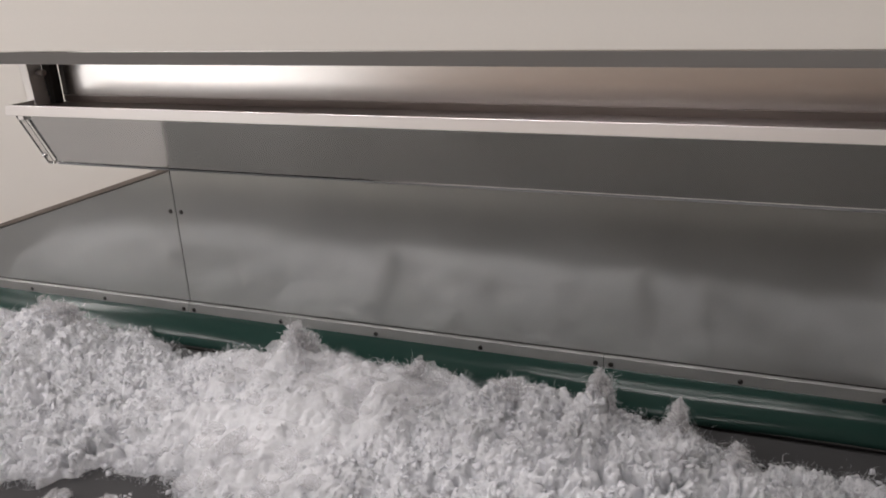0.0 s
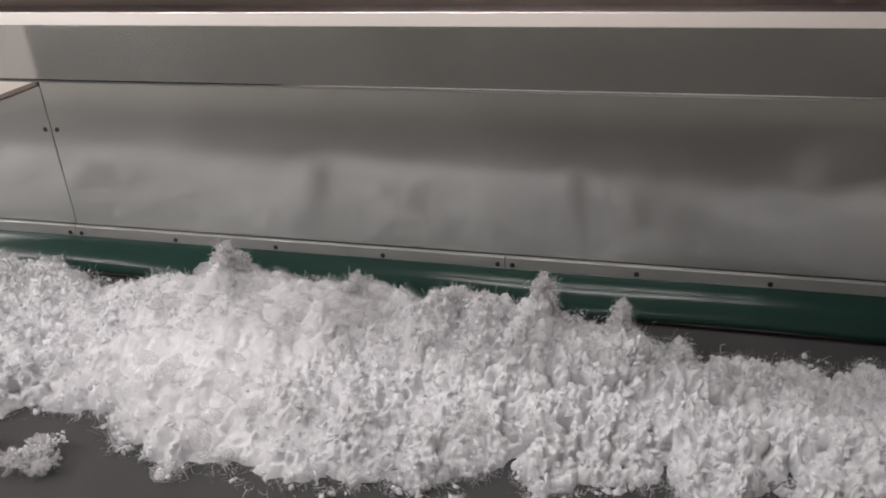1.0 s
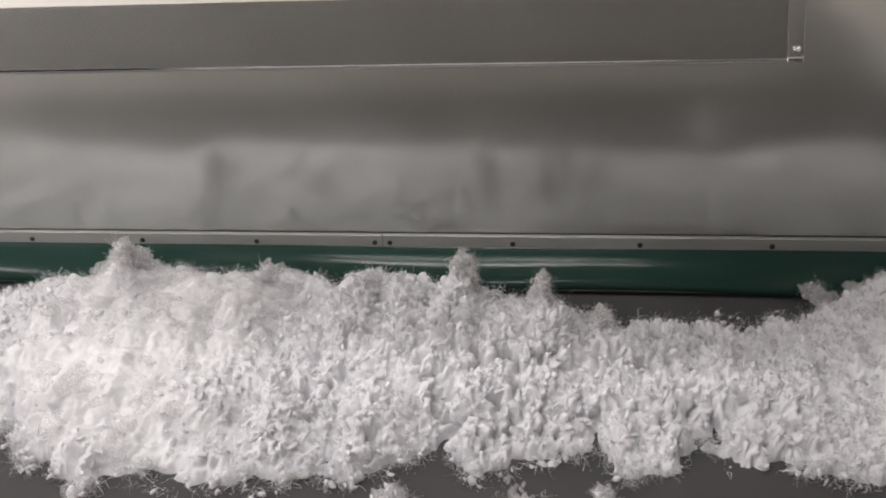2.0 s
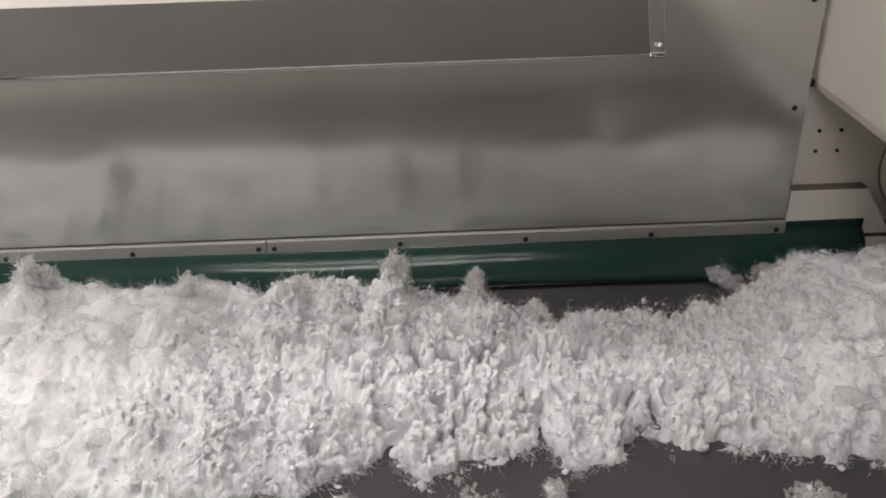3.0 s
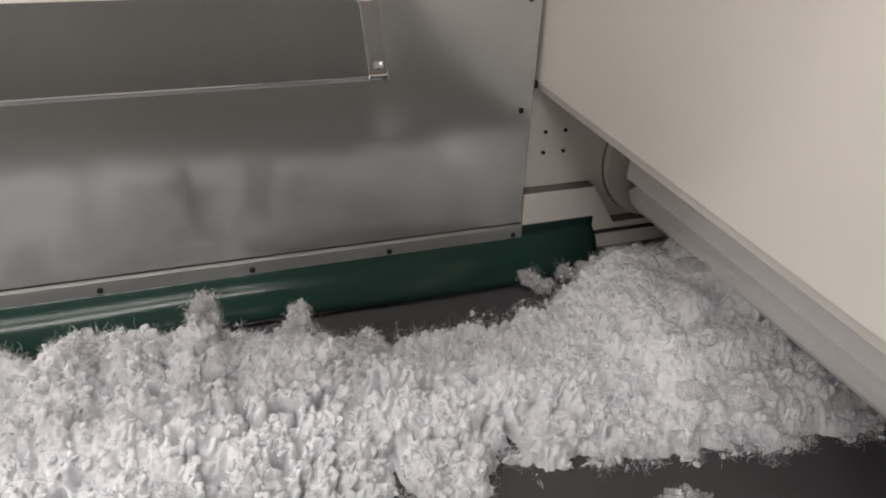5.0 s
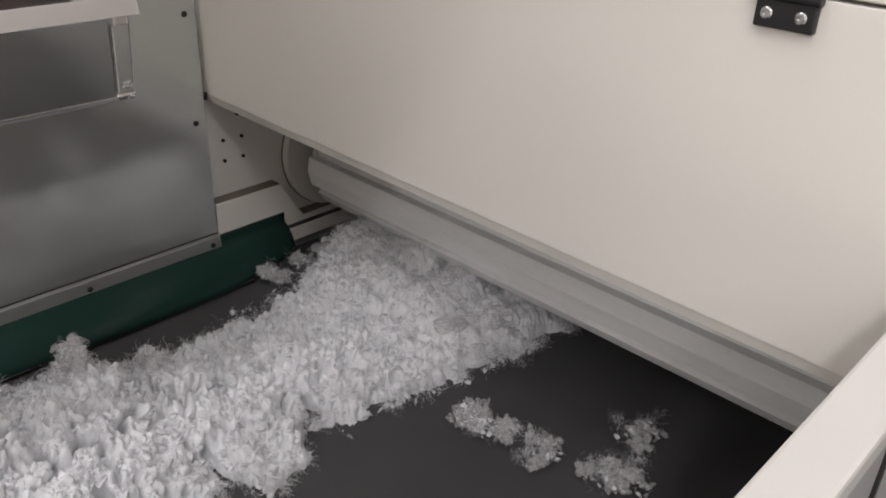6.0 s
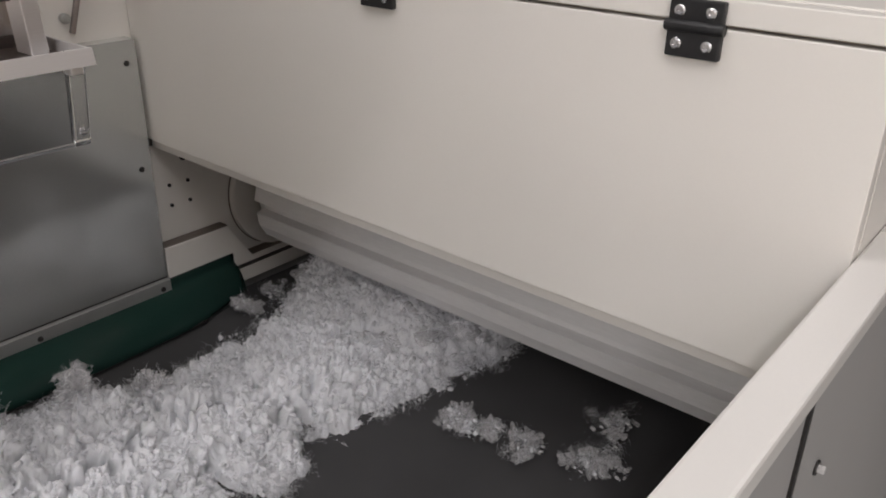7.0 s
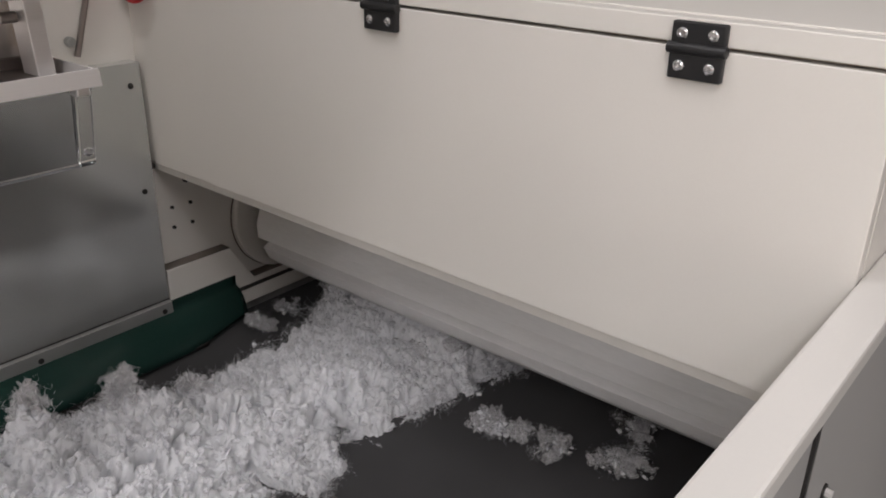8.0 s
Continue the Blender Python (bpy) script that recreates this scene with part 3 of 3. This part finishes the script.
def curl_shape(seed, bend):
    """A short crimped shred: a bent, tapering, three-sided tube."""
    r = random.Random(seed)
    p, d, pts = Vector((0, 0, 0)), Vector((1, 0, 0)), []
    for k in range(6):
        pts.append(p.copy())
        d = (d + Vector((r.uniform(-bend, bend), r.uniform(-bend, bend), r.uniform(-bend, bend)))).normalized()
        p = p + d * 0.42
    mid = sum(pts, Vector()) / 6
    v, f = [], []
    for k, p in enumerate(pts):
        w = (0.03, 0.08, 0.11, 0.09, 0.10, 0.025)[k]
        for a in range(3):
            an = 2.09 * a + 0.5 * k
            v.append((p - mid + Vector((0.3 * w * math.sin(an * 2), w * math.cos(an), w * math.sin(an))))[:])
    for k in range(5):
        for a in range(3):
            i, j = 3 * k + a, 3 * k + (a + 1) % 3
            f += [(i, j, j + 3), (i, j + 3, i + 3)]
    return np.array(v), np.array(f)


def hair_shape(seed, bend):
    """One thin, curled fibre, as a narrow ribbon."""
    r = random.Random(seed)
    p, d, v = Vector((0, 0, 0)), Vector((0, 0, 1)), []
    for k in range(5):
        w = 0.017 * (1 - 0.15 * k)
        a = r.uniform(0, 3.1)
        o = Vector((w * math.cos(a), w * math.sin(a), 0))
        v += [(p + o)[:], (p - o)[:]]
        d = (d + Vector((r.uniform(-bend, bend), r.uniform(-bend, bend), r.uniform(-bend, bend)))).normalized()
        p = p + d * 0.25
    f = []
    for k in range(4):
        f += [(2 * k, 2 * k + 1, 2 * k + 3), (2 * k, 2 * k + 3, 2 * k + 2)]
    return np.array(v), np.array(f)


CURLS = [curl_shape(i, 0.95) for i in range(14)]
HAIRS = [hair_shape(i, 0.95) for i in range(20)]
SHREDS = [(v * np.array([3.6, 3.6, 1.0]), f) for v, f in HAIRS]
FLAKES = [flake_shape(i + 1, 2, 0.75) for i in range(10)]
PUFFS = [flake_shape(i + 61, 2, 0.26, 0.22) for i in range(12)]
CHIPS = [flake_shape(i + 31, 1, 0.9) for i in range(10)]


class Heap:
    """Gathers scattered copies of small shapes into one mesh."""

    def __init__(self):
        self.v, self.f, self.m, self.n = [], [], [], 0

    def scatter(self, shapes, places, sizes, slot=0, rot=None):
        if len(places) == 0:
            return
        kind = RNG.integers(0, len(shapes), len(places))
        rot = turns(len(places)) if rot is None else rot
        for k, (sv, sf) in enumerate(shapes):
            pick = np.nonzero(kind == k)[0]
            if len(pick) == 0:
                continue
            v = np.einsum("nij,vj->nvi", rot[pick], sv) * sizes[pick, None, None] + places[pick, None, :]
            f = sf[None] + (np.arange(len(pick)) * len(sv))[:, None, None] + self.n
            self.v.append(v.reshape(-1, 3))
            self.f.append(f.reshape(-1, 3))
            self.m.append(np.full(len(pick) * len(sf), slot))
            self.n += len(pick) * len(sv)

    def grid(self, u, y, z, keep):
        a, b = u.shape
        idx = np.arange(a * b).reshape(a, b) + self.n
        q = np.stack([idx[:-1, :-1], idx[1:, :-1], idx[1:, 1:], idx[:-1, 1:]], -1)[keep]
        self.v.append(np.stack([u, y, z], -1).reshape(-1, 3))
        self.f.append(np.concatenate([q[:, (0, 1, 2)], q[:, (0, 2, 3)]]))
        self.m.append(np.zeros(2 * len(q), int))
        self.n += a * b

    def mesh(self, name):
        v, f, m = np.concatenate(self.v), np.concatenate(self.f), np.concatenate(self.m)
        me = bpy.data.meshes.new(name)
        me.vertices.add(len(v))
        me.vertices.foreach_set("co", v.astype(np.float32).ravel())
        me.loops.add(f.size)
        me.loops.foreach_set("vertex_index", f.astype(np.int32).ravel())
        me.polygons.add(len(f))
        me.polygons.foreach_set("loop_start", (np.arange(len(f)) * 3).astype(np.int32))
        for mat in (FIBRE, SCRAP, FLUFF, WISP):
            me.materials.append(mat)
        me.polygons.foreach_set("material_index", m.astype(np.int32))
        me.polygons.foreach_set("use_smooth", np.ones(len(f), bool))
        me.update(calc_edges=True)
        me.validate()
        return me


def upward(n, lean):
    """Turns that keep z mostly up."""
    t = turns(n)
    z = np.array([0, 0, 1.0]) + lean * RNG.normal(size=(n, 3))
    z /= np.linalg.norm(z, axis=1, keepdims=True)
    x = np.cross(t[:, :, 0], z)
    x /= np.linalg.norm(x, axis=1, keepdims=True)
    return np.stack([x, np.cross(z, x), z], -1)


def hollow(u, y):
    """Nought to one: pits between the crumbs."""
    return np.clip((field(u, y, 0.013) + 0.5 * field(u + 3.0, y, 0.03) - 0.12) * 1.9, 0, 1)


def tufted(u, y, cell=0.024):
    """The rounded tops of neighbouring tufts: near one at a tuft's middle, below nought in the clefts."""
    u = u + 0.35 * cell * field(u, y, cell * 0.7)
    y = y + 0.35 * cell * field(u + 2.0, y, cell * 0.6)
    i0, j0 = np.floor(u / cell).astype(int), np.floor(y / cell).astype(int)
    best = np.full(np.shape(u), 9.0)
    for di in (-1, 0, 1):
        for dj in (-1, 0, 1):
            i, j = i0 + di, j0 + dj
            cu = (i + 0.15 + 0.7 * _tab[i % 64, j % 64]) * cell
            cy = (j + 0.15 + 0.7 * _tab[(j + 17) % 64, (i + 41) % 64]) * cell
            best = np.minimum(best, (u - cu) ** 2 + (y - cy) ** 2)
    return np.clip(1 - best / (0.55 * cell) ** 2, -1, 1)


def fibre_heap():
    heap = Heap()
    u, y = np.meshgrid(np.arange(U0, U1, 0.0024), np.arange(-0.72, -0.05, 0.0024), indexing="ij")
    z = pile_height(u, y)
    inside = (z[:-1, :-1] > 0) | (z[1:, 1:] > 0)
    soft = softness(u, y)
    crumb = (1 - soft) * np.clip(z / 0.03, 0.3, 1)
    relief = 0.0070 * tufted(u, y) + 0.0078 * tufted(u + 1.3, y, 0.0115) + 0.0042 * tufted(u, y + 0.7, 0.006) - 0.008
    relief = relief - 0.030 * hollow(u, y) * np.clip(0.7 - tufted(u, y), 0, 1)
    cotton = 0.0050 * tufted(u, y, 0.045) + 0.0020 * tufted(u + 0.4, y, 0.014) - 0.003
    calm = np.maximum(z, 0.0)
    for _ in range(10):
        calm = (calm + np.roll(calm, 3, 0) + np.roll(calm, -3, 0) + np.roll(calm, 3, 1) + np.roll(calm, -3, 1)) / 5
    gu, gy = (np.clip(g / 0.0024, -1.4, 1.4) for g in np.gradient(calm))
    long = np.sqrt(1 + gu ** 2 + gy ** 2)
    d = np.where(z > 0, relief * crumb + cotton * soft - 0.003, 0.0)
    over = 0.0035 * crumb
    heap.grid(u - d * gu / long + over * field(u, y + 4.0, 0.0075), y - d * gy / long + over * field(u + 6.0, y, 0.0075),
              np.where(z > 0, np.maximum(z + d / long, -0.002), z - 0.016), inside)

    def places(n):
        a, b = RNG.uniform(U0, U1, n), RNG.uniform(-0.72, -0.05, n)
        h = pile_height(a, b)
        k = h > 0
        return a[k], b[k], h[k]

    def layer(shapes, n, low, high, chance, lift, jitter, slot, lean=None):
        a, b, h = places(n)
        k = RNG.random(len(a)) < chance(softness(a, b))
        crumbly = 1 - softness(a, b)
        top = tufted(a, b)
        if slot == 1:
            # clefts between the tufts stay open
            k &= (top > -0.1 + 0.5 * RNG.random(len(a)) - 2.0 * (1 - crumbly)) & (hollow(a, b) * crumbly < 0.5)
        if slot == 2:
            k &= b < np.interp(a, BACK_U, BACK_Y) - 0.055 + 0.02 * field(a, b, 0.03)
        a, b, h, top, crumbly = a[k], b[k], h[k], top[k], crumbly[k]
        if slot == 1:
            h = h + (0.0070 * top + 0.0078 * tufted(a + 1.3, b, 0.0115) - 0.009) * crumbly
        p = np.stack([a, b, np.maximum(h + lift + RNG.normal(0, jitter, len(a)), 0.002)], -1)
        heap.scatter(shapes, p, RNG.uniform(low, high, len(a)), slot, None if lean is None else upward(len(a), lean))

    layer(FLAKES, 13000, 0.0026, 0.0060, lambda s: 1 - 0.98 * s, 0.0, 0.003, 1)
    layer(CHIPS, 9000, 0.0018, 0.0036, lambda s: 1 - 0.97 * s, 0.001, 0.003, 1)
    layer(CURLS, 18000, 0.0035, 0.0070, lambda s: 1 - 0.96 * s, 0.001, 0.003, 1)
    layer(SHREDS, 110000, 0.0035, 0.0075, lambda s: 1 - 0.75 * s, 0.0012, 0.0025, 1)
    layer(HAIRS, 22000, 0.006, 0.014, lambda s: 1 - 0.8 * s, 0.001, 0.003, 1)
    layer(PUFFS, 900, 0.012, 0.030, lambda s: s ** 2, -0.010, 0.003, 2, 0.15)
    # ragged scraps spilling over the edges
    n = 9000
    a = RNG.uniform(U0, U1, n)
    front = RNG.random(n) < 0.72
    b = np.where(front, np.interp(a, FRONT_U, FRONT_Y) + 0.006 * field(a, 9.1, 0.07), np.interp(a, BACK_U, BACK_Y) + 0.014 * field(a, 3.3, 0.05))
    b = b + RNG.normal(0, 0.012, n) + np.where(front, 0.010, -0.006)
    b = np.minimum(b, -0.086)
    z = 0.003 + np.abs(RNG.normal(0, 0.012, n))
    k = field(a, b, 0.03) > -0.15
    few = k & (RNG.random(n) < 0.4)
    heap.scatter(CHIPS + CURLS + CURLS, np.stack([a, b, z], -1)[few], RNG.uniform(0.0024, 0.0055, few.sum()), 1)
    for _ in range(3):
        q = np.stack([a, b, z], -1)[k] + RNG.normal(0, 0.004, (k.sum(), 3)) * np.array([1, 1, 0.5])
        heap.scatter(SHREDS, q, RNG.uniform(0.004, 0.0095, k.sum()), 1)
    k &= RNG.random(n) < 0.45
    heap.scatter(HAIRS, np.stack([a, b, z + 0.003], -1)[k], RNG.uniform(0.006, 0.016, k.sum()))
    # fuzz
    a, b, h = places(130000)
    soft = softness(a, b)
    k = RNG.random(len(a)) < (0.02 + 0.88 * soft) * np.clip(0.6 + 1.3 * field(a, b, 0.022), 0, 1)
    k &= (hollow(a, b) * (1 - soft) < 0.3) & (tufted(a, b) > -0.1 - 2.0 * soft)
    a, b, h, soft = a[k], b[k], h[k], soft[k]
    heap.scatter(HAIRS, np.stack([a, b, h - 0.003], -1), RNG.uniform(0.010, 0.030, len(a)))
    n = 20000
    a = RNG.uniform(U0, U1, n)
    b = np.interp(a, BACK_U, BACK_Y) - np.abs(RNG.normal(0.03, 0.06, n))
    h = pile_height(a, b)
    k = (h > 0) & (field(a, 2.2, 0.03) > -0.35)
    heap.scatter(HAIRS, np.stack([a, b, h], -1)[k], RNG.uniform(0.007, 0.020, k.sum()), 1)
    # plumes on the crest
    for c, w, amp in SPIKES:
        n = int(700 * amp / 0.03)
        t = RNG.random(n)
        a = c + w * (0.75 - 0.6 * t) * RNG.normal(0, 1, n) + 0.3 * w * t
        b = np.interp(a, BACK_U, BACK_Y) - 0.11 + RNG.normal(0, 0.022, n)
        z = pile_height(a, b) + t ** 1.3 * amp * 1.25
        q = RNG.random(n) < 0.25
        heap.scatter(PUFFS, np.stack([a, b, z], -1)[q], RNG.uniform(0.004, 0.009, q.sum()), 2)
        heap.scatter(SHREDS, np.stack([a + 0.012 * t * field(a, b, 0.01), b, z], -1), RNG.uniform(0.004, 0.009, n))
    ob = new("fibre_heap", heap.mesh("fibre_heap"))
    ob.location.z = BZ
    return tagged(ob, "heap of loose fluffy white polyester fibre riding on the dark belt", "fibre heap", kind="stuff")


def tuft(name, label, u, y, size, height, crumbs, seed):
    """A loose tuft lying on the belt, round its own origin."""
    heap = Heap()
    r = np.random.default_rng(seed)

    def cloud(n, spread):
        c = r.normal(size=(n, 3)) * np.array([size, size * 0.9, height]) * spread
        c[:, 2] = np.abs(c[:, 2]) + 0.003
        lobes = r.normal(size=(4, 3)) * np.array([size, size, 0]) * 0.8
        return c + lobes[r.integers(0, 4, n)]

    dense = crumbs >= 45
    n = crumbs * 3 if dense else crumbs
    heap.scatter(FLAKES + CHIPS + CURLS, cloud(n, 0.40), r.uniform(0.0016, 0.0042, n), 1)
    n = crumbs * 3
    heap.scatter(PUFFS, cloud(n, 0.44), r.uniform(0.003, 0.008, n), 3)
    heap.scatter(SHREDS, cloud(crumbs * 14, 0.44), r.uniform(0.0025, 0.0060, crumbs * 14), 1)
    heap.scatter(HAIRS, cloud(crumbs * 14, 0.50), r.uniform(0.004, 0.012, crumbs * 14), 1)
    ob = new(name, heap.mesh(name))
    low = min(v.co.z for v in ob.data.vertices)
    for v in ob.data.vertices:
        v.co.z -= low
    ob.location = (u, y, BZ)
    return tagged(ob, label, "fibre tuft", "loose tufts on the belt")


LOOSE = (
    # belt place u, width y, half size, height, crumbs
    (1.580, -0.655, 0.016, 0.018, 70), (1.590, -0.705, 0.015, 0.013, 34), (1.600, -0.765, 0.018, 0.012, 30),
    (1.635, -0.865, 0.024, 0.014, 40), (1.735, -0.848, 0.018, 0.013, 26), (0.305, -0.650, 0.022, 0.015, 45),
    (0.965, -0.632, 0.015, 0.012, 50), (1.155, -0.628, 0.020, 0.008, 14), (1.255, -0.612, 0.008, 0.009, 26),
    (0.200, -0.640, 0.012, 0.008, 18),
)


def loose_fibre():
    out = []
    for i, (u, y, s, h, n) in enumerate(LOOSE):
        word = "dense crimped" if n >= 45 else "thin wispy"
        out.append((tuft("fibre_tuft", word + " tuft of white fibre lying on the dark belt", u, y, s, h, n, 40 + i), u, y))
    return out


def lagging_tufts():
    a = tuft("fibre_tuft", "round white fibre tuft rolling along the green skirt", 1.66, -0.088, 0.017, 0.024, 46, 71)
    b = tuft("fibre_tuft", "small wispy white tuft beside the green skirt", 1.745, -0.092, 0.013, 0.020, 22, 72)
    c = tuft("fibre_tuft", "white fibre tuft caught between heap and green skirt", -0.095, -0.095, 0.016, 0.028, 40, 73)
    return a, b, c


workshop()
back_wall()
side_panel()
green_skirt()
running_belt = belt()
wall_bracket()
tray()
acrylic_flap()
end_cover()
roller = feed_roller()
near_side()
heap_object = fibre_heap()
tufts = loose_fibre()
rolling = lagging_tufts()


def motions():
    times = [0.5 * i for i in range(17)]
    walk(running_belt, [(t, pose(SPEED * t, 0, BZ)) for t in times])
    walk(heap_object, [(t, pose(SPEED * t, 0, BZ)) for t in times])
    for ob, u, y in tufts:
        walk(ob, [(t, pose(u + SPEED * t, y, BZ)) for t in times])
    a, b, c = rolling
    lag = ((0, 1.665), (2, 1.798), (3.5, 1.880), (4.5, 1.950), (5.2, 1.992), (6.5, 2.070), (7.2, 2.100), (8, 2.122))
    walk(a, [(t, pose(x, -0.090, BZ, 0, 4 * t, 0)) for t, x in lag])
    walk(b, [(t, pose(x + 0.085, -0.090, BZ, 0, 3 * t, 0)) for t, x in lag])
    walk(c, [(t, pose(-0.095 + SPEED * t, -0.095, BZ)) for t in times])
    walk(roller, [(t, pose(ROLL_X, 0, ROLL_Z, 0, ROLL_START - 61.6 * t, 0)) for t in times])


motions()
